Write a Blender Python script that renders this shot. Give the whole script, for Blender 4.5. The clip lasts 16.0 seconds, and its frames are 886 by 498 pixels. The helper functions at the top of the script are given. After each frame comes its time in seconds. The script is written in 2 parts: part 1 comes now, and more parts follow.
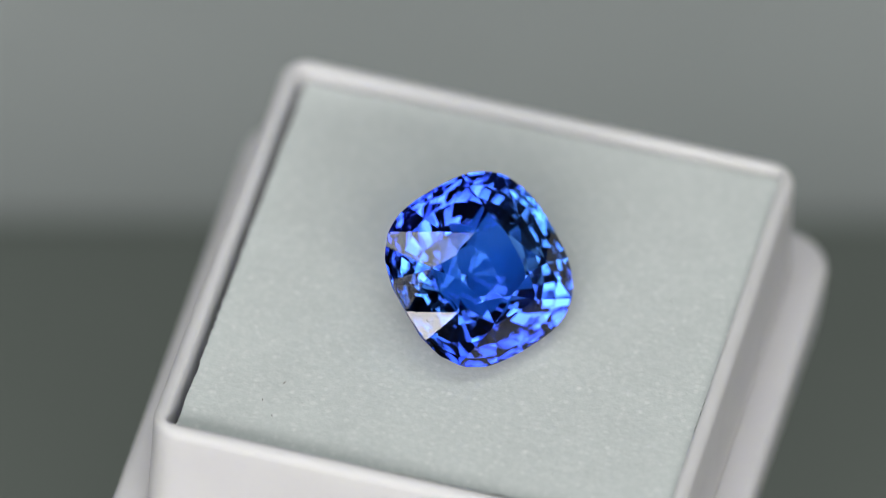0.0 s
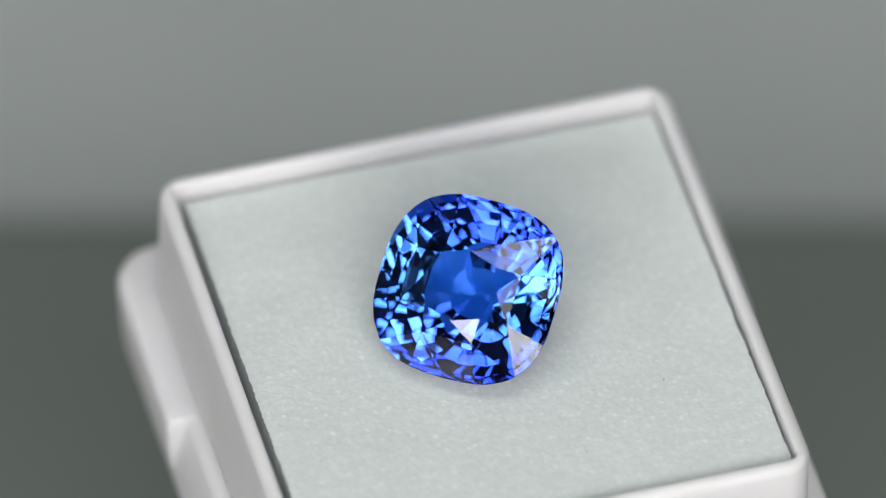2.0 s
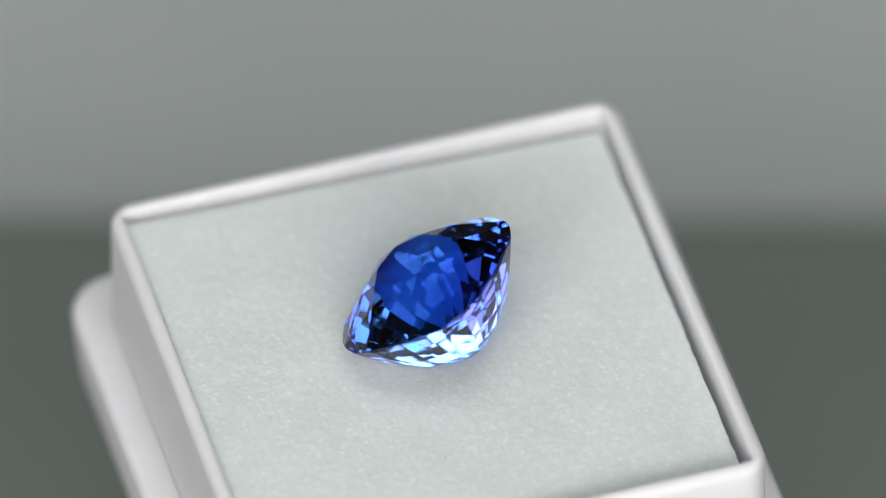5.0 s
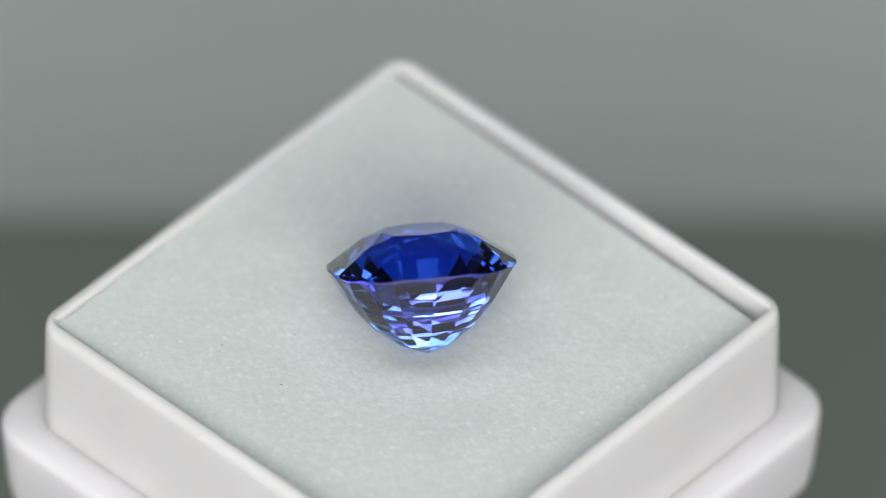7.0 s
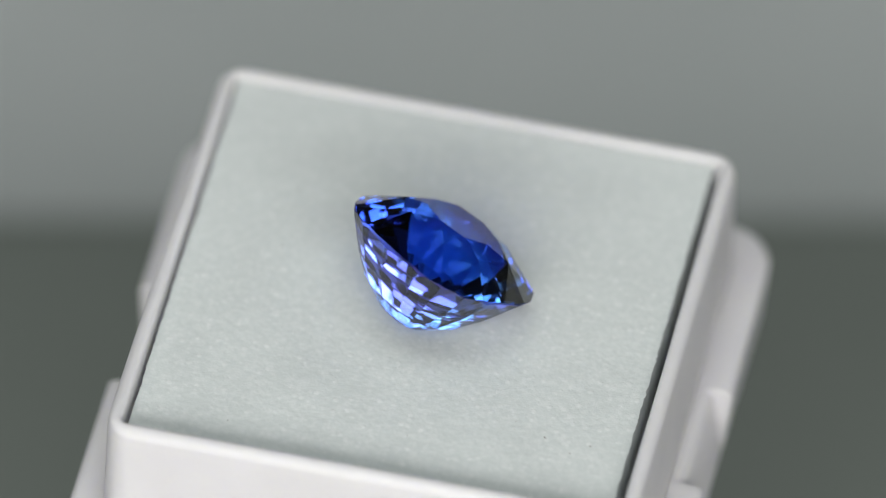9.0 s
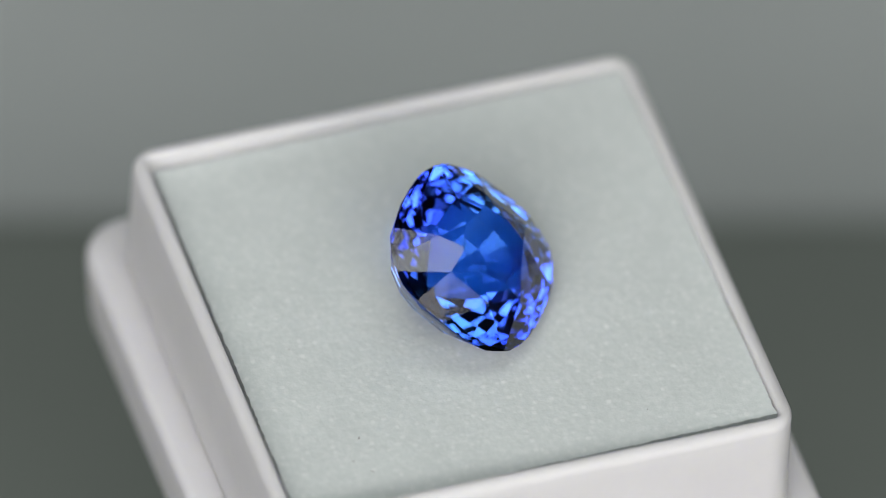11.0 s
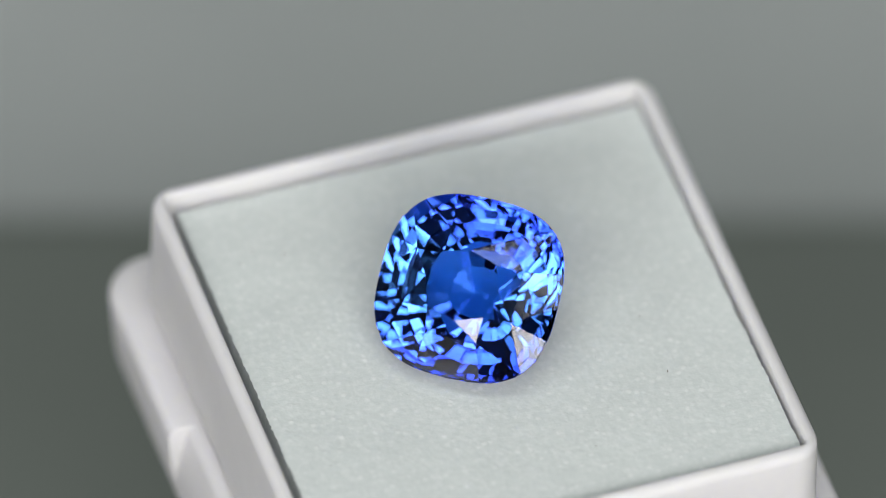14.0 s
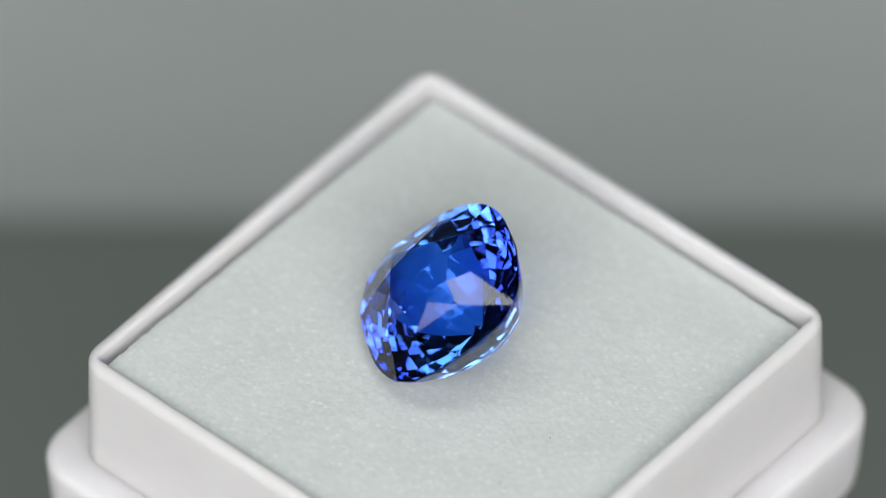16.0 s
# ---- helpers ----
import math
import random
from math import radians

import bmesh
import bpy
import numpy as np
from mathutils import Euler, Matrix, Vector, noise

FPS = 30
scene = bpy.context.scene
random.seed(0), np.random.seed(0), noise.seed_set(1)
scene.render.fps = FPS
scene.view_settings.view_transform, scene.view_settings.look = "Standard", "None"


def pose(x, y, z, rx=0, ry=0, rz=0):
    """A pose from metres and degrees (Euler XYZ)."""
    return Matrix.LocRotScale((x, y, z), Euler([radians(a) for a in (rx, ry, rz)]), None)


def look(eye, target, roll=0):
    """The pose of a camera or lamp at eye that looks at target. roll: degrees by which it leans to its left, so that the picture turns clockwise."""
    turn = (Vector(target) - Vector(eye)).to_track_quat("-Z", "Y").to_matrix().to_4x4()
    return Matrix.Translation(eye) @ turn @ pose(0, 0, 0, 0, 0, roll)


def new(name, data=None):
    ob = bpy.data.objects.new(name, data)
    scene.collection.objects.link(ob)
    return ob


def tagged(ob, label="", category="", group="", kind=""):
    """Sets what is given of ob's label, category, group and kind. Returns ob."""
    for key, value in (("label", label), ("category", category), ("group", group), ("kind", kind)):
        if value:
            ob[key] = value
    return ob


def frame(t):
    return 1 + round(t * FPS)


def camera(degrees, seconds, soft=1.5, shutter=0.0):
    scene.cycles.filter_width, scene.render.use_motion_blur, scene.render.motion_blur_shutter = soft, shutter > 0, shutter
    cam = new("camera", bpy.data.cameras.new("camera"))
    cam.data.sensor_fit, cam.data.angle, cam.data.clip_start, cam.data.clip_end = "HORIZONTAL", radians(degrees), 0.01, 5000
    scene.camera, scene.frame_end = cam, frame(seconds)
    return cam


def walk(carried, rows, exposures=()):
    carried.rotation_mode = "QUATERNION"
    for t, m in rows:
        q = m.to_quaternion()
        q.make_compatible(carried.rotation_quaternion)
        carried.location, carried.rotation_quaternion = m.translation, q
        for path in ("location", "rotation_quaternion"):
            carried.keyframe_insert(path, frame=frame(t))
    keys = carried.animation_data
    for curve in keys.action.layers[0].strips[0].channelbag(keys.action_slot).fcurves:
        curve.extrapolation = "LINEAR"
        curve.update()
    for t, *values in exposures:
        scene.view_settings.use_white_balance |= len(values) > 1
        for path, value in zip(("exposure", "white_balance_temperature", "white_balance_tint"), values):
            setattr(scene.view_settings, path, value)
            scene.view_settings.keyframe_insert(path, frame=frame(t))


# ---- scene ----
MM = 0.001
SECONDS = 16.0
TURN_START, TURN_RATE = 76.56, 360 / 12.1      # degrees, degrees a second, clockwise from above

# ---- camera: a long macro lens on a stand, 0.76 m from the stone ----
cam = camera(3.550, SECONDS, soft=0.8)
cam.data.dof.use_dof = True
cam.data.dof.focus_distance = 0.7595
cam.data.dof.aperture_fstop = 16.0
EYE = Vector((0.0, -0.52273, 0.55541))
PITCH, YAW = radians(46.50), radians(-0.0418)
AIM = EYE + Vector((math.sin(YAW) * math.cos(PITCH), math.cos(YAW) * math.cos(PITCH), -math.sin(PITCH)))
STAND = look(EYE, AIM, 1.693)
# the clip's own slow brightening and darkening, once a turn
walk(cam, [(0.0, STAND), (SECONDS, STAND)], [(0.0, -0.13), (0.7, -0.06), (1.5, 0.03), (2.5, 0.04), (4.0, 0.10), (5.5, 0.15), (7.0, 0.10), (8.5, 0.01), (9.5, 0.0), (11.0, -0.12), (12.1, -0.13), (12.8, -0.06), (13.6, 0.03), (14.6, 0.03), (16.0, 0.10)])

# ---- light: a closed grey studio, soft panels overhead and a low wide soft box in front ----
world = bpy.data.worlds.new("studio_air")
world.use_nodes = True
world.node_tree.nodes["Background"].inputs["Color"].default_value = (0.5, 0.52, 0.52, 1)
world.node_tree.nodes["Background"].inputs["Strength"].default_value = 0.15
scene.world = world
scene.view_settings.exposure = 0.0


def soft_box(name, eye, target, width, height, watts, colour):
    lamp = bpy.data.lights.new(name, "AREA")
    lamp.shape, lamp.size, lamp.size_y = "RECTANGLE", width, height
    lamp.energy, lamp.color = watts, colour
    ob = new(name, lamp)
    ob.matrix_world = look(eye, target)
    return ob


for x, y, wide, deep, watts in ((-0.08, 0.04, 1.00, 0.32, 3.0), (-0.05, -0.88, 1.40, 0.36, 6.0)):
    soft_box("ceiling_panel", (x, y, 1.05), (x, y, 0), wide, deep, watts, (0.945, 0.99, 1.0))
soft_box("front_soft_box", (0.0, -0.60, 0.275), (0, 0, 0.0), 0.92, 0.21, 5.1, (0.97, 0.95, 0.955))
# six narrow unseen strip lamps, added to put bright cells into the stone's facets
for turn, rise, wide, tall, watts in ((-62, 0.40, 0.10, 0.22, 0.11), (-43, 0.48, 0.08, 0.22, 0.10), (-26, 0.44, 0.07, 0.20, 0.09), (24, 0.45, 0.07, 0.20, 0.09), (40, 0.47, 0.09, 0.22, 0.11), (59, 0.41, 0.10, 0.22, 0.11)):
    soft_box("front_diffuser", (0.565 * math.sin(radians(turn)), -0.565 * math.cos(radians(turn)), rise), (0, 0, 0), wide, tall, watts, (1.0, 0.98, 0.97))


# ---- materials ----
def material(name):
    m = bpy.data.materials.new(name)
    m.use_nodes = True
    nt = m.node_tree
    nt.nodes.clear()
    out = nt.nodes.new("ShaderNodeOutputMaterial")
    return m, nt, out


def coords(nt, scale):
    tc = nt.nodes.new("ShaderNodeTexCoord")
    mp = nt.nodes.new("ShaderNodeMapping")
    mp.inputs["Scale"].default_value = (scale, scale, scale)
    nt.links.new(tc.outputs["Object"], mp.inputs["Vector"])
    return mp.outputs["Vector"]


def noise_tex(nt, scale, detail=3.0, rough=0.55):
    n = nt.nodes.new("ShaderNodeTexNoise")
    n.inputs["Scale"].default_value = 1.0
    n.inputs["Detail"].default_value = detail
    n.inputs["Roughness"].default_value = rough
    nt.links.new(coords(nt, scale), n.inputs["Vector"])
    return n.outputs["Fac"]


def ramp(nt, fac, stops):
    r = nt.nodes.new("ShaderNodeValToRGB")
    r.color_ramp.elements[0].position, r.color_ramp.elements[0].color = stops[0][0], (*stops[0][1], 1)
    r.color_ramp.elements[1].position, r.color_ramp.elements[1].color = stops[-1][0], (*stops[-1][1], 1)
    for p, c in stops[1:-1]:
        r.color_ramp.elements.new(p).color = (*c, 1)
    nt.links.new(fac, r.inputs["Fac"])
    return r.outputs["Color"]


def bump(nt, height, strength, distance, normal=None):
    b = nt.nodes.new("ShaderNodeBump")
    b.inputs["Strength"].default_value = strength
    b.inputs["Distance"].default_value = distance
    nt.links.new(height, b.inputs["Height"])
    if normal:
        nt.links.new(normal, b.inputs["Normal"])
    return b.outputs["Normal"]


def principled(nt, out, rough, spec=0.5):
    p = nt.nodes.new("ShaderNodeBsdfPrincipled")
    p.inputs["Roughness"].default_value = rough
    p.inputs["Specular IOR Level"].default_value = spec
    nt.links.new(p.outputs[0], out.inputs["Surface"])
    return p


def plastic_material():
    m, nt, out = material("white_plastic")
    p = principled(nt, out, 0.55, 0.35)
    nt.links.new(ramp(nt, noise_tex(nt, 260, 4), [(0.3, (0.695, 0.682, 0.695)), (0.7, (0.73, 0.718, 0.73))]), p.inputs["Base Color"])
    p.inputs["Subsurface Weight"].default_value = 0.7
    p.inputs["Subsurface Radius"].default_value = (0.0022, 0.0022, 0.0026)
    p.inputs["Subsurface Scale"].default_value = 1.0
    n1 = bump(nt, noise_tex(nt, 350, 2), 0.12, 0.0004)
    nt.links.new(bump(nt, noise_tex(nt, 5000, 2), 0.10, 0.00003, n1), p.inputs["Normal"])
    return m


def beads(nt, scale, size, keep):
    """Rounded grains scattered over a surface: size as a share of the spacing, keep as the share of cells that hold one."""
    v = nt.nodes.new("ShaderNodeTexVoronoi")
    v.inputs["Scale"].default_value = 1.0
    nt.links.new(coords(nt, scale), v.inputs["Vector"])
    up = nt.nodes.new("ShaderNodeMapRange")
    up.interpolation_type = "SMOOTHSTEP"
    up.inputs["From Min"].default_value, up.inputs["From Max"].default_value = size, size * 0.25
    nt.links.new(v.outputs["Distance"], up.inputs["Value"])
    pick = nt.nodes.new("ShaderNodeSeparateColor")
    nt.links.new(v.outputs["Color"], pick.inputs[0])
    some = nt.nodes.new("ShaderNodeMapRange")
    some.inputs["From Min"].default_value, some.inputs["From Max"].default_value = 1 - keep, 1.0
    nt.links.new(pick.outputs[0], some.inputs["Value"])
    both = nt.nodes.new("ShaderNodeMath")
    both.operation = "MULTIPLY"
    nt.links.new(up.outputs["Result"], both.inputs[0])
    nt.links.new(some.outputs["Result"], both.inputs[1])
    return both.outputs[0]


def foam_material():
    m, nt, out = material("pale_foam")
    p = principled(nt, out, 0.55, 0.35)
    base = ramp(nt, noise_tex(nt, 240, 5), [(0.3, (0.600, 0.642, 0.620)), (0.7, (0.645, 0.690, 0.665))])
    mottle = ramp(nt, noise_tex(nt, 2600, 2, 0.5), [(0.42, (0, 0, 0)), (0.75, (0.38, 0.38, 0.38))])
    grains = beads(nt, 2700, 0.6, 0.4)
    add = nt.nodes.new("ShaderNodeMath")
    add.operation = "MULTIPLY_ADD"
    add.inputs[1].default_value = 0.5
    nt.links.new(grains, add.inputs[0])
    nt.links.new(mottle, add.inputs[2])
    mix = nt.nodes.new("ShaderNodeMix")
    mix.data_type = "RGBA"
    nt.links.new(add.outputs[0], mix.inputs["Factor"])
    nt.links.new(base, mix.inputs["A"])
    mix.inputs["B"].default_value = (0.80, 0.82, 0.80, 1)
    nt.links.new(mix.outputs["Result"], p.inputs["Base Color"])
    n1 = bump(nt, noise_tex(nt, 900, 3), 0.2, 0.00012)
    n2 = bump(nt, noise_tex(nt, 3800, 3, 0.55), 0.45, 0.00006, n1)
    nt.links.new(bump(nt, grains, 0.25, 0.00004, n2), p.inputs["Normal"])
    return m


def sapphire_material(name, teal, violet, echo, rough=0.0):
    """Clear blue corundum with colour zones: greener blue through its middle, more violet towards two opposite ends."""
    m, nt, out = material(name)
    inner = nt.nodes.new("ShaderNodeBsdfRefraction")
    inner.inputs["IOR"].default_value = 1.77
    inner.inputs["Roughness"].default_value = rough
    tc = nt.nodes.new("ShaderNodeTexCoord")
    split = nt.nodes.new("ShaderNodeSeparateXYZ")
    nt.links.new(tc.outputs["Object"], split.inputs[0])
    reach = nt.nodes.new("ShaderNodeMath")
    reach.operation = "ABSOLUTE"
    nt.links.new(split.outputs["X"], reach.inputs[0])
    wave = nt.nodes.new("ShaderNodeMath")
    wave.operation = "MULTIPLY_ADD"
    wave.inputs[1].default_value = 0.0022
    nt.links.new(noise_tex(nt, 420, 2), wave.inputs[0])
    nt.links.new(reach.outputs[0], wave.inputs[2])
    zone = nt.nodes.new("ShaderNodeMapRange")
    zone.interpolation_type = "SMOOTHSTEP"
    zone.inputs["From Min"].default_value, zone.inputs["From Max"].default_value = 0.0026, 0.0048
    nt.links.new(wave.outputs[0], zone.inputs["Value"])
    nt.links.new(ramp(nt, zone.outputs["Result"], [(0.0, teal), (1.0, violet)]), inner.inputs["Color"])
    gloss = nt.nodes.new("ShaderNodeBsdfGlossy")
    gloss.inputs["Roughness"].default_value = rough
    gloss.inputs["Color"].default_value = (*echo, 1)
    fr = nt.nodes.new("ShaderNodeFresnel")
    fr.inputs["IOR"].default_value = 1.77
    mix = nt.nodes.new("ShaderNodeMixShader")
    nt.links.new(fr.outputs[0], mix.inputs[0])
    nt.links.new(inner.outputs[0], mix.inputs[1])
    nt.links.new(gloss.outputs[0], mix.inputs[2])
    nt.links.new(mix.outputs[0], out.inputs["Surface"])
    return m


def plain_material(name, dark, light, rough, scale, spec=0.4, relief=0.1):
    m, nt, out = material(name)
    p = principled(nt, out, rough, spec)
    nt.links.new(ramp(nt, noise_tex(nt, scale, 4), [(0.3, dark), (0.7, light)]), p.inputs["Base Color"])
    nt.links.new(bump(nt, noise_tex(nt, scale * 12, 3), relief, 0.0002), p.inputs["Normal"])
    return m


PLASTIC = plastic_material()
FOAM = foam_material()
SAPPHIRE_CROWN = sapphire_material("blue_sapphire_crown", (0.29, 0.545, 0.97), (0.21, 0.345, 0.99), (1.0, 1.0, 1.0))
SAPPHIRE_PAVILION = sapphire_material("blue_sapphire_pavilion", (0.37, 0.66, 0.97), (0.39, 0.42, 0.93), (0.90, 0.90, 1.0))
SAPPHIRE_GIRDLE = sapphire_material("ground_sapphire_rim", (0.13, 0.24, 0.60), (0.17, 0.18, 0.60), (0.3, 0.3, 0.42), 0.4)
TABLE_PAINT = plain_material("dark_table_lacquer", (0.131, 0.149, 0.132), (0.146, 0.165, 0.146), 0.35, 30)
CARD = plain_material("grey_card", (0.262, 0.284, 0.274), (0.285, 0.306, 0.296), 0.7, 25)
WALL_PAINT = plain_material("grey_wall_paint", (0.13, 0.133, 0.133), (0.155, 0.158, 0.158), 0.9, 3)
FLOOR_PAINT = plain_material("grey_floor", (0.14, 0.14, 0.14), (0.17, 0.17, 0.17), 0.8, 3)
BLACK_RUBBER = plain_material("black_rubber", (0.02, 0.02, 0.02), (0.035, 0.035, 0.035), 0.7, 200)
LINT = plain_material("dark_lint", (0.13, 0.07, 0.06), (0.16, 0.15, 0.14), 0.9, 500)


# ---- mesh helpers ----
def part(name, bm, mat, parent=None, label="", smooth=False):
    me = bpy.data.meshes.new(name)
    bm.normal_update()
    for f in bm.faces:
        f.smooth = smooth
    bm.to_mesh(me)
    bm.free()
    me.materials.append(mat)
    ob = new(name, me)
    if parent:
        ob.parent = parent
    if label:
        ob["label"] = label
    return ob


def box_bm(x0, x1, y0, y1, z0, z1, bevel=0.0):
    bm = bmesh.new()
    bmesh.ops.create_cube(bm, size=1)
    for v in bm.verts:
        v.co = Vector((x0 + (v.co.x + 0.5) * (x1 - x0), y0 + (v.co.y + 0.5) * (y1 - y0), z0 + (v.co.z + 0.5) * (z1 - z0)))
    if bevel:
        bmesh.ops.bevel(bm, geom=bm.edges[:], offset=bevel, segments=2, affect="EDGES", profile=0.5)
    return bm


def rounded_square(half, radius, side_marks=(), seg=8):
    """Points round a square with rounded corners, with further points on its straight sides."""
    radius = max(radius, 0.00005)
    pts = []
    for k, (sx, sy) in enumerate(((1, 1), (-1, 1), (-1, -1), (1, -1))):
        for i in range(seg + 1):
            a = math.pi / 2 * (k + i / seg)
            pts.append((sx * (half - radius) + radius * math.cos(a), sy * (half - radius) + radius * math.sin(a)))
        if side_marks:
            run = side_marks if k in (2, 3) else [-s for s in side_marks]
            for s in (sorted(run, reverse=k in (0, 1))):
                pts.append(((s, half), (-half, s), (s, -half), (half, s))[k])
    return pts


def sweep(half, radius, profile, side_marks=(), closed=True, shape=None, inner=None):
    """A ring of the profile (outward offset, height) round a rounded square; inner: the corner radius at its innermost offset."""
    depth = min(off for off, z in profile)
    bm = bmesh.new()
    loops = []
    for off, z in profile:
        loop = []
        for x, y in rounded_square(half + off, radius + off if inner is None else inner + (radius - inner) * (1 - off / depth), side_marks):
            if shape:
                x, y = shape(x, y, z, off)
            loop.append(bm.verts.new((x, y, z)))
        loops.append(loop)
    n = len(loops[0])
    pairs = list(zip(loops, loops[1:]))
    if closed:
        pairs.append((loops[-1], loops[0]))
    for a, b in pairs:
        for i in range(n):
            j = (i + 1) % n
            bm.faces.new((a[i], a[j], b[j], b[i]))
    if not closed:
        bm.faces.new(loops[0])
        bm.faces.new(loops[-1][::-1])
    bmesh.ops.recalc_face_normals(bm, faces=bm.faces[:])
    return bm


def arc(cx, cz, r, a0, a1, seg=5):
    return [(cx + r * math.cos(radians(a0 + (a1 - a0) * i / seg)), cz + r * math.sin(radians(a0 + (a1 - a0) * i / seg))) for i in range(seg + 1)]


# ---- setting: room, table, backdrop card ----
TABLE_Z = -0.046
tagged(part("floor", box_bm(-1.6, 1.6, -1.6, 1.6, -0.85, -0.80), FLOOR_PAINT), "plain dark grey studio floor under the table", "floor", kind="structure")
tagged(part("ceiling", box_bm(-1.6, 1.6, -1.6, 1.6, 1.60, 1.65), WALL_PAINT), "plain dark grey studio ceiling", "ceiling", kind="structure")
for nm, b in (("wall_north", (-1.6, 1.6, 1.6, 1.65)), ("wall_south", (-1.6, 1.6, -1.65, -1.6)), ("wall_east", (1.6, 1.65, -1.65, 1.65)), ("wall_west", (-1.65, -1.6, -1.65, 1.65))):
    tagged(part(nm, box_bm(*b, -0.80, 1.60), WALL_PAINT), "plain dark grey studio wall", "wall", kind="structure")


def build_table():
    table = tagged(new("table"), "dark green-grey lacquered table under the small box", "table")
    table.location = (0, 0, TABLE_Z)
    part("tabletop", box_bm(-0.6, 0.6, -0.42, 0.42, -0.025, 0, 0.002), TABLE_PAINT, table, "dark green-grey satin top")
    for sx in (-1, 1):
        for sy in (-1, 1):
            part("leg", box_bm(sx * 0.55 - 0.025, sx * 0.55 + 0.025, sy * 0.37 - 0.025, sy * 0.37 + 0.025, -0.765, -0.025, 0.003), TABLE_PAINT, table)


def build_card():
    """A grey card behind the box, its foot flat on the table and bending up into a slope."""
    bm = bmesh.new()
    prof = [(0.0, 0.0005)]
    for k in range(40):
        lean = radians(3 + 47 * min(1.0, k / 13))
        y, z = prof[-1]
        prof.append((y + 0.0016 * math.cos(lean), z + 0.0016 * math.sin(lean)))
    prof += [(y + 0.0006, z - 0.0002) for y, z in reversed(prof)]
    sides = [[bm.verts.new((x, y, z)) for y, z in prof] for x in (-0.25, 0.25)]
    n = len(prof)
    for i in range(n):
        j = (i + 1) % n
        bm.faces.new((sides[0][i], sides[0][j], sides[1][j], sides[1][i]))
    h = n // 2
    for s in sides:
        for i in range(h - 1):
            bm.faces.new((s[i], s[i + 1], s[n - 2 - i], s[n - 1 - i]))
    bmesh.ops.recalc_face_normals(bm, faces=bm.faces[:])
    card = part("backdrop_card", bm, CARD)
    card.matrix_world = pose(0.0, CARD_Y, TABLE_Z, 0, 0, CARD_TURN)
    tagged(card, "plain mid-grey backdrop card bending up behind the box", "backdrop", kind="structure")


CARD_Y, CARD_TURN = 0.0500, 2.3
build_table()
build_card()

# ---- the turning group: stand, box, foam, stone ----
TILT_X, TILT_Y = 0.01034, 0.02514
ax = Vector((1, 0, TILT_X)).normalized()
az = Vector((1, 0, TILT_X)).cross(Vector((0, 1, TILT_Y))).normalized()
LEAN = Matrix((ax, az.cross(ax), az)).transposed().to_4x4()
OFFSET = Vector((1.5307 * MM, -1.1872 * MM, 0))
HALF, CORNER, INNER = 14.5 * MM, 1.85 * MM, 13.52 * MM
RIM_Z, FOAM_Z = -0.14 * MM, -0.80 * MM
SHELF, BASE_HALF, BOTTOM = -7.5 * MM, 16.38 * MM, -13.3 * MM


def build_stand():
    """The small round head of the turntable, hidden under the box."""
    bm = bmesh.new()
    bmesh.ops.create_cone(bm, cap_ends=True, segments=48, radius1=8 * MM, radius2=7.5 * MM, depth=-TABLE_Z + BOTTOM - 0.1 * MM)
    bmesh.ops.translate(bm, verts=bm.verts[:], vec=(0, 0, (TABLE_Z + BOTTOM - 0.1 * MM) / 2))
    return tagged(part("turntable_head", bm, BLACK_RUBBER), "small black round turntable head under the box", "turntable")


def build_box():
    box = tagged(new("gem_box"), "small square white plastic gem box, open, turning", "box")
    t = HALF - INNER
    r, inner_r = 0.55 * MM, 0.20 * MM
    prof = [(-t, SHELF - 1 * MM)] + arc(-t + inner_r, RIM_Z - inner_r, inner_r, 180, 90, 4) + arc(-r - 0.18 * MM, RIM_Z - r, r, 90, 0, 6) + [(0.0, SHELF - 1 * MM)]
    part("inner_frame", sweep(HALF, CORNER, prof, inner=0.3 * MM), PLASTIC, box, "white rounded rim round the foam", smooth=True)

    def scoop(x, y, z, off):
        # shallow sloping finger scoops in the middle of two opposite sides
        if abs(y) < 3.6 * MM and abs(x) > 15.0 * MM:
            deep = 1.15 * MM * max(0.0, min(1.0, (z - SHELF + 4.2 * MM) / (4.2 * MM)))
            x = math.copysign(abs(x) - deep, x)
        return x, y

    r2 = 0.55 * MM
    low = -0.45 * MM
    prof = [(HALF - BASE_HALF - 1.0 * MM, BOTTOM), (-1.4 * MM + low, BOTTOM)] + arc(low - 0.7 * MM, BOTTOM + 0.7 * MM, 0.7 * MM, 270, 360, 5) + [(low * 0.65, SHELF - 4.2 * MM), (low * 0.3, SHELF - 2.4 * MM)] + arc(-r2, SHELF - r2, r2, 0, 90, 6) + [(HALF - BASE_HALF - 0.3 * MM, SHELF), (HALF - BASE_HALF - 1.0 * MM, SHELF - 0.2 * MM)]
    marks = (-3.66 * MM, -3.58 * MM, -2 * MM, 0.0, 2 * MM, 3.58 * MM, 3.66 * MM)
    part("base", sweep(BASE_HALF, 2.7 * MM, prof, marks, shape=scoop), PLASTIC, box, "wider white lower half with a stepped shelf", smooth=True)
    fl = sweep(INNER, 0.6 * MM, [(0.2 * MM, BOTTOM + 0.02 * MM), (0.2 * MM, BOTTOM + 1.2 * MM)], closed=False)
    part("bottom", fl, PLASTIC, box)
    for ob in box.children:
        if ob.name != "bottom":
            md = ob.modifiers.new("edges", "EDGE_SPLIT")
            md.split_angle = radians(50)
    return box


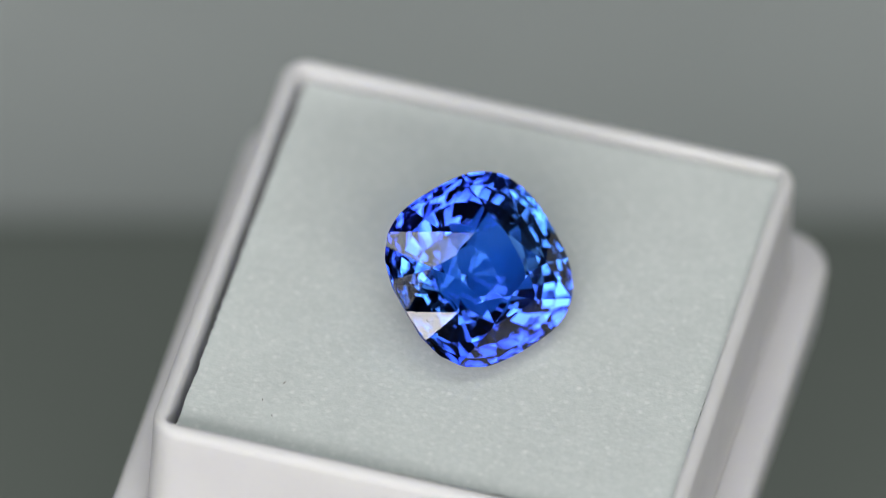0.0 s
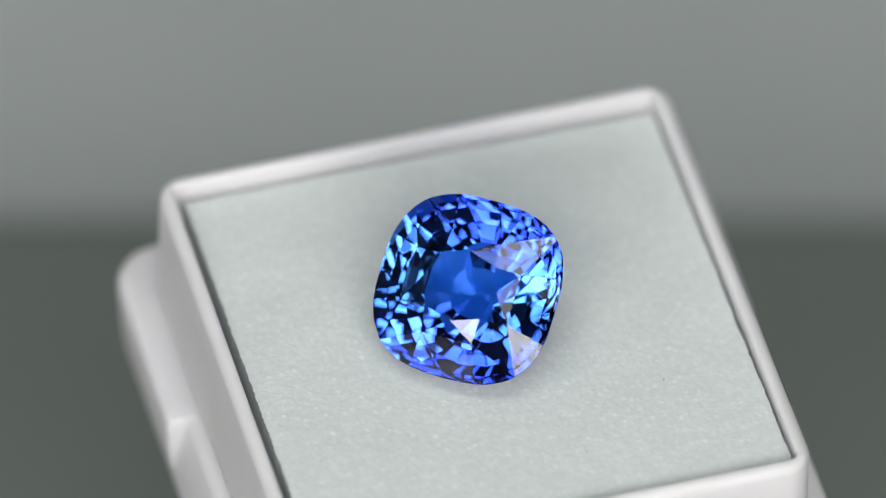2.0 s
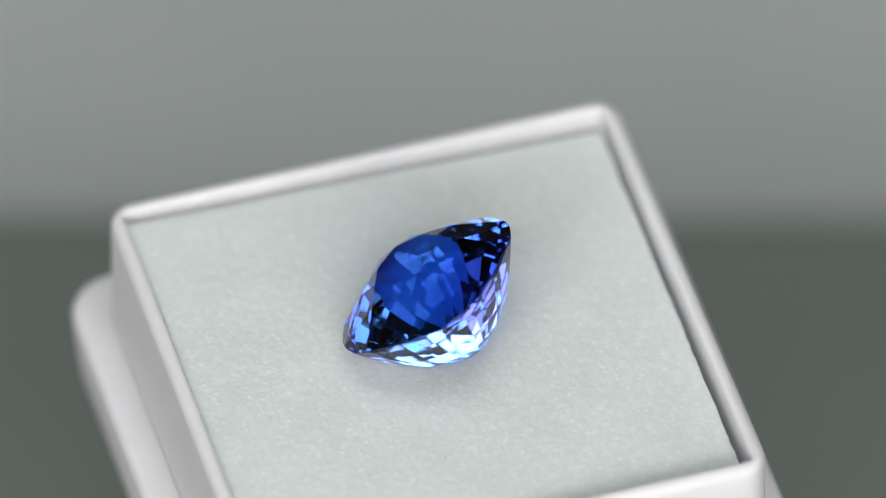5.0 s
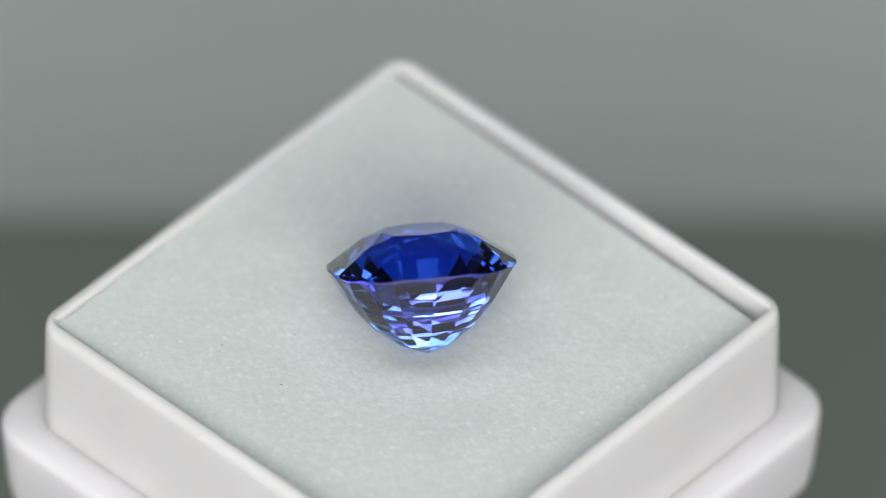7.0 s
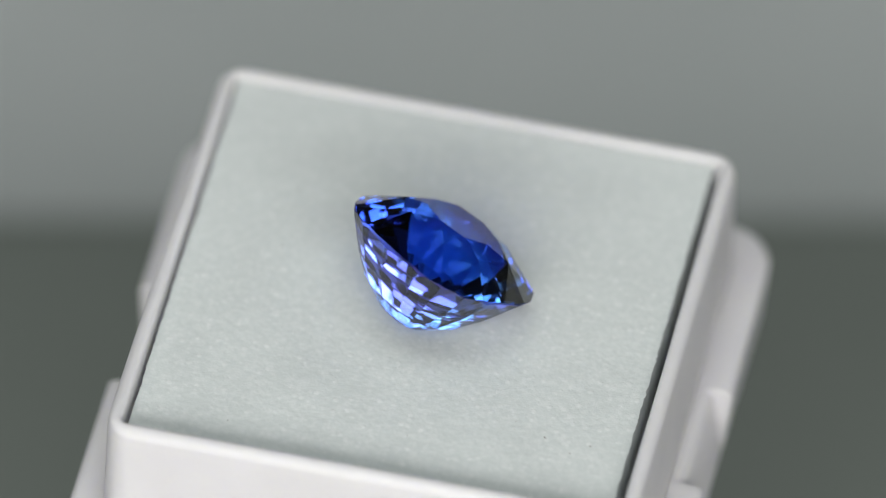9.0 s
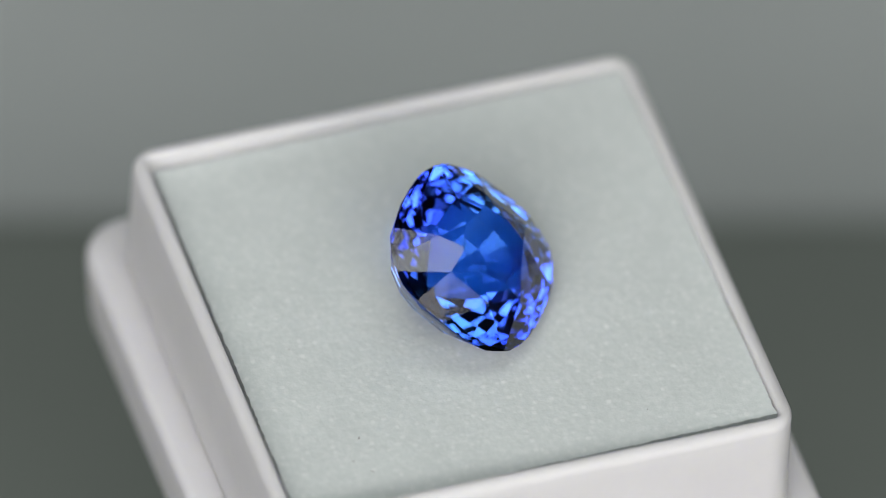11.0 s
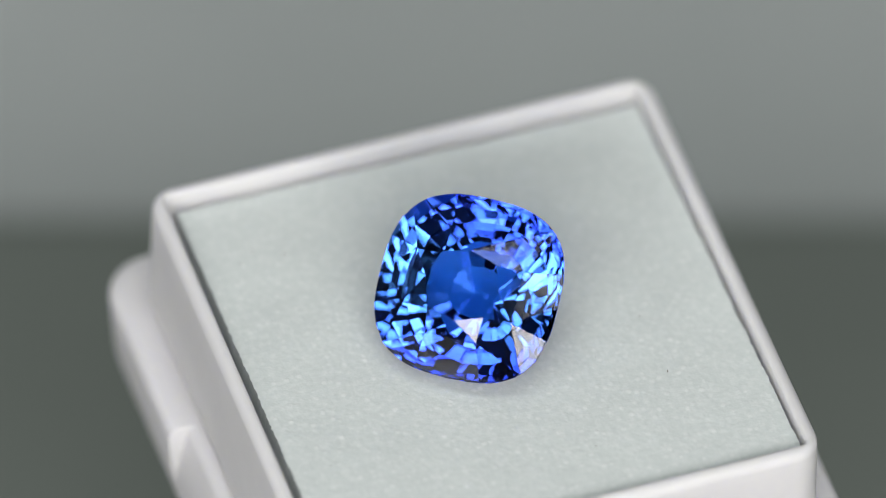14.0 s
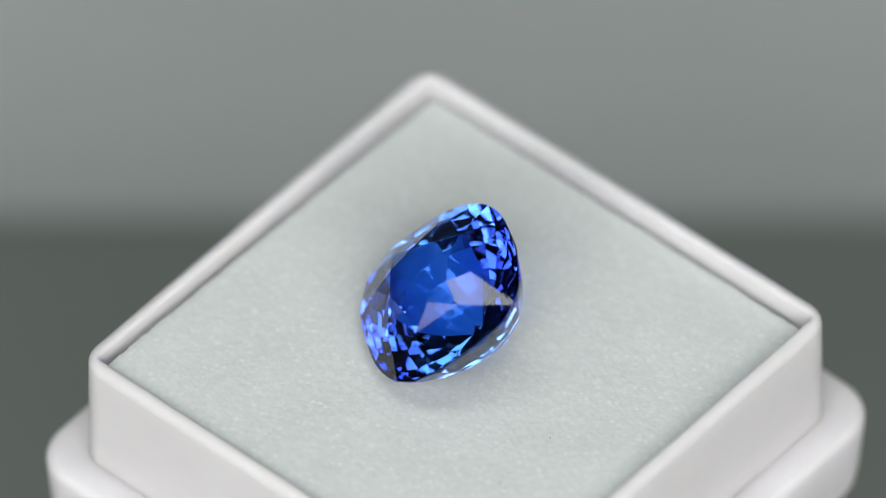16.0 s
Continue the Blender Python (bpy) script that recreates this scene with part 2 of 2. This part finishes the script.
def build_foam():
    """A cut foam slab with slightly ragged edges, a little smaller than the frame, and dented under the stone."""
    x0, x1, y0, y1 = -INNER + 0.65 * MM, INNER - 0.24 * MM, -INNER + 0.04 * MM, INNER - 0.40 * MM
    n = 150
    bm = bmesh.new()
    rnd = random.Random(5)
    grid = []
    ex = [[noise.noise((i * 0.11, k * 7.3, 1)) * 0.035 * MM + rnd.uniform(-0.04, 0.04) * MM for i in range(n + 1)] for k in range(4)]
    turned = GEM_POSE.to_3x3()
    sides = [(turned @ Vector(q).normalized(), e * MM) for q, e in facet_planes()]
    sides = [(q, e + q.dot(GEM_POSE.translation)) for q, e in sides]
    dent = min((GEM_POSE @ v.co for p in gem.children for v in p.data.vertices), key=lambda p: p.z)
    for i in range(n + 1):
        row = []
        for j in range(n + 1):
            u, v = i / n, j / n
            xa, xb = x0 + ex[0][j] - 0.12 * MM * (1 - v), x1 + ex[1][j]
            ya, yb = y0 + ex[2][i], y1 + ex[3][i] - 0.12 * MM * u
            x, y = xa + (xb - xa) * u, ya + (yb - ya) * v
            z = 0.03 * MM * noise.noise((x * 300, y * 300, 0)) + 0.012 * MM * noise.noise((x * 1800, y * 1800, 3))
            edge = min(u, v, 1 - u, 1 - v)
            z -= 0.08 * MM * max(0, 1 - edge / 0.015) ** 2
            z -= 0.30 * MM * y / INNER
            d = (Vector((x, y)) - dent.xy).length
            z += (dent.z - FOAM_Z + 0.12 * MM) * (0.35 * math.exp(-(d / (5.5 * MM)) ** 2) + 0.65 * math.exp(-(d / (2.2 * MM)) ** 2))
            if d < 7 * MM:
                # the stone lies on the foam, not in it
                under = max((e - q.x * x - q.y * y) / q.z for q, e in sides if q.z < -0.05)
                over = min((e - q.x * x - q.y * y) / q.z for q, e in sides if q.z > 0.05)
                if under < over:
                    z = min(z, under - FOAM_Z - 0.03 * MM)
            row.append(bm.verts.new((x, y, z)))
        grid.append(row)
    for i in range(n):
        for j in range(n):
            bm.faces.new((grid[i][j], grid[i + 1][j], grid[i + 1][j + 1], grid[i][j + 1]))
    ring = [grid[i][0] for i in range(n)] + [grid[n][j] for j in range(n)] + [grid[i][n] for i in range(n, 0, -1)] + [grid[0][j] for j in range(n, 0, -1)]
    low = [bm.verts.new((v.co.x, v.co.y, BOTTOM + 1.3 * MM - FOAM_Z)) for v in ring]
    for i in range(len(ring)):
        j = (i + 1) % len(ring)
        bm.faces.new((ring[j], ring[i], low[i], low[j]))
    bm.faces.new(low)
    bmesh.ops.recalc_face_normals(bm, faces=bm.faces[:])
    ob = part("foam_pad", bm, FOAM, smooth=True)
    md = ob.modifiers.new("edges", "EDGE_SPLIT")
    md.split_angle = radians(60)
    return tagged(ob, "pale grey-green foam pad filling the white box", "foam pad")


# ---- the stone: a cushion-cut sapphire, as the body that its facet planes enclose ----
GX, GY, POWER = 4.902, 4.929, 2.79
CROWN, DEPTH = 1.824, 4.90
GEM_TILT, GEM_AZIMUTH, GEM_SPIN = 35.21, 229.99, -176.42
GEM_AT = Vector((0.6198 * MM, -1.4218 * MM, 2.8896 * MM)) - OFFSET


def outline(u, power):
    """A point of the cushion's outline at the parameter u, the way that it faces there, and that side's distance from the centre."""
    c, s = math.cos(u), math.sin(u)
    x, y = math.copysign(abs(c) ** (2 / power), c), math.copysign(abs(s) ** (2 / power), s)
    nx, ny = math.copysign(abs(x) ** (power - 1), x) / GX, math.copysign(abs(y) ** (power - 1), y) / GY
    return GX * x, GY * y, math.atan2(ny, nx), (GX * x * nx + GY * y * ny) / math.hypot(nx, ny)


def rim_radius(angle):
    return (abs(math.cos(angle) / GX) ** POWER + abs(math.sin(angle) / GY) ** POWER) ** (-1 / POWER)


def crown_planes(rnd):
    """The crown between three rings of points: eight at the table, eight where star and rim facets meet, and sixteen on the rim."""
    def spot(degrees, radius, z, pull):
        a = radians(degrees)
        x, y = radius * math.cos(a), radius * math.sin(a)
        return Vector((x * (pull if x > 0 else 1.0) + rnd.uniform(-0.03, 0.03), y + rnd.uniform(-0.03, 0.03), z))

    tops = [spot(45 * k, 2.20 if k % 2 else 2.06, CROWN, 0.90) for k in range(8)]
    mids, rims = [], []
    for k in range(4):
        for off in (26, 64):
            mids.append(spot(90 * k + off, 3.27, 0.728 * CROWN, 0.92))
        for off in (0, 21, 45, 69):
            a = radians(90 * k + off)
            rims.append(Vector((rim_radius(a) * math.cos(a), rim_radius(a) * math.sin(a), 0.02 * CROWN)))
    out = []
    for k in range(8):
        last, here, rim = mids[k - 1], mids[k], rims[2 * k]
        out += [(tops[k], tops[(k + 1) % 8], here), (tops[k], last, here), (last, here, rim), (here, rim, rims[2 * k + 1]), (here, rims[2 * k + 1], rims[(2 * k + 2) % 16])]
    planes = []
    for p, q, r in out:
        n3 = (q - p).cross(r - p).normalized()
        n3 = n3 if n3.z > 0 else -n3
        planes.append((tuple(n3), n3.dot((p + q + r) / 3)))
    return planes


def facet_planes():
    planes = [((0, 0, 1), CROWN)]
    rnd = random.Random(187)

    def tier(count, shift, a, b, height, power=POWER, turn=0.0, slope=0.0, belly=0.0):
        """A row of facets through the middle of the step a-b; turn and slope: how unevenly they are cut, in degrees; belly: how much fuller the stone is on one side."""
        for k in range(count):
            px, py, az, h = outline(2 * math.pi * (k + shift) / count, power)
            (s0, d0), (s1, d1) = a, b
            az += radians(rnd.uniform(-turn, turn))
            up = math.atan2(abs(s1 - s0) * h, abs((d1 - d0) * height)) + radians(rnd.uniform(-slope, slope))
            sm, zm = (s0 + s1) / 2 * (1 + belly * math.cos(math.atan2(py, px) - radians(-80))), (d0 + d1) / 2 * height
            n3 = Vector((math.cos(az) * math.cos(up), math.sin(az) * math.cos(up), math.copysign(math.sin(up), height)))
            planes.append((tuple(n3), n3.dot(Vector((px * sm, py * sm, zm)))))

    tier(48, 0.5, (1.0, 0.0), (1.0, 1.0), 1.0)
    planes.extend(crown_planes(rnd))
    # the pavilion grows rounder towards its point
    steps = [(1.0, 0.02), (0.896, 0.22), (0.751, 0.44), (0.544, 0.68), (0.281, 0.885), (0.0, 1.0)]
    powers = (2.79, 2.494, 2.456, 2.418, 2.380)
    bellies = (0.0, 0.02, 0.03, 0.03, 0.02)
    for k, (a, b) in enumerate(zip(steps, steps[1:])):
        tier(18, 0.5, a, b, -DEPTH, powers[k], 0.5, 0.35, bellies[k])
    return planes


def solid_of_planes(planes):
    """The convex body inside all the planes: each plane's face is clipped by all the others."""
    bm = bmesh.new()
    for i, (n, d) in enumerate(planes):
        n = Vector(n).normalized()
        u = n.orthogonal().normalized()
        w = n.cross(u)
        poly = [n * d + u * a + w * b for a, b in ((-20, -20), (20, -20), (20, 20), (-20, 20))]
        for j, (m, e) in enumerate(planes):
            if i == j:
                continue
            m = Vector(m).normalized()
            res = []
            for p, q in zip(poly, poly[1:] + poly[:1]):
                dp, dq = m.dot(p) - e, m.dot(q) - e
                if dp <= 0:
                    res.append(p)
                if (dp < 0 < dq) or (dq < 0 < dp):
                    res.append(p + (q - p) * (dp / (dp - dq)))
            poly = res
            if len(poly) < 3:
                break
        if len(poly) >= 3:
            bm.faces.new([bm.verts.new(p) for p in poly])
    bmesh.ops.remove_doubles(bm, verts=bm.verts[:], dist=0.004)
    bmesh.ops.dissolve_degenerate(bm, dist=0.002, edges=bm.edges[:])
    bmesh.ops.recalc_face_normals(bm, faces=bm.faces[:])
    return bm


def build_gem():
    """The stone's closed body, parted along its rims into table, crown, girdle and pavilion."""
    gem = tagged(new("gemstone"), "cushion-cut blue sapphire lying tilted on pale foam", "gemstone")
    whole = solid_of_planes(facet_planes())
    bmesh.ops.scale(whole, vec=(MM, MM, MM), verts=whole.verts[:])
    whole.normal_update()

    def zone(n):
        return "table_facet" if n.z > 0.999 else "crown" if n.z > 0.05 else "girdle" if n.z > -0.05 else "pavilion"

    for name, label in (("table_facet", "flat octagonal top facet"), ("crown", "faceted upper part round the table"), ("girdle", "narrow rim band"), ("pavilion", "deep rows of facets running to a point")):
        bm = whole.copy()
        bm.normal_update()
        bmesh.ops.delete(bm, geom=[f for f in bm.faces if zone(f.normal) != name], context="FACES")
        part(name, bm, {"pavilion": SAPPHIRE_PAVILION, "girdle": SAPPHIRE_GIRDLE}.get(name, SAPPHIRE_CROWN), gem, label)
    whole.free()
    return gem


GEM_POSE = Matrix.Translation(GEM_AT) @ pose(0, 0, 0, 0, 0, GEM_AZIMUTH) @ pose(0, 0, 0, 0, GEM_TILT, 0) @ pose(0, 0, 0, 0, 0, GEM_SPIN)


def build_lint():
    """Short dark fibres and specks lying on the foam."""
    rnd = random.Random(3)
    bm = bmesh.new()
    for k in range(16):
        x, y = rnd.uniform(-11.5, 11.5) * MM, rnd.uniform(-11.5, 11.5) * MM
        if (Vector((x, y, 0)) - GEM_AT).xy.length < 5.5 * MM:
            continue
        a, r = rnd.uniform(0, 6.28), rnd.uniform(0.010, 0.020) * MM
        length = rnd.choice((0.05, 0.06, 0.08, 0.16)) * MM
        rings = []
        for s in range(4):
            a += rnd.uniform(-0.5, 0.5)
            rings.append([bm.verts.new((x + r * math.cos(c) * -math.sin(a), y + r * math.cos(c) * math.cos(a), 0.02 * MM - 0.30 * MM * y / INNER + r * math.sin(c))) for c in (0, 1.57, 3.14, 4.71)])
            x, y = x + math.cos(a) * length / 3, y + math.sin(a) * length / 3
        for p, q in zip(rings, rings[1:]):
            for i in range(4):
                bm.faces.new((p[i], p[(i + 1) % 4], q[(i + 1) % 4], q[i]))
        bm.faces.new(rings[0])
        bm.faces.new(rings[-1][::-1])
    bmesh.ops.recalc_face_normals(bm, faces=bm.faces[:])
    return tagged(part("lint", bm, LINT), "tiny dark lint specks lying on the foam", "lint", kind="stuff")


stand = build_stand()
gem_box = build_box()
gem = build_gem()
foam = build_foam()
lint = build_lint()


# ---- what moves: all of the group turns with the turntable ----
def motions():
    steps = 64
    times = [SECONDS * i / steps for i in range(steps + 1)]
    for thing, own in ((gem_box, Matrix.Translation(OFFSET)), (foam, Matrix.Translation(OFFSET + Vector((0, 0, FOAM_Z)))),
                       (lint, Matrix.Translation(OFFSET + Vector((0, 0, FOAM_Z)))), (gem, Matrix.Translation(OFFSET) @ GEM_POSE)):
        walk(thing, [(t, pose(0, 0, 0, 0, 0, TURN_START - TURN_RATE * t) @ LEAN @ own) for t in times])
    walk(stand, [(t, pose(0, 0, 0, 0, 0, TURN_START - TURN_RATE * t)) for t in times])


motions()
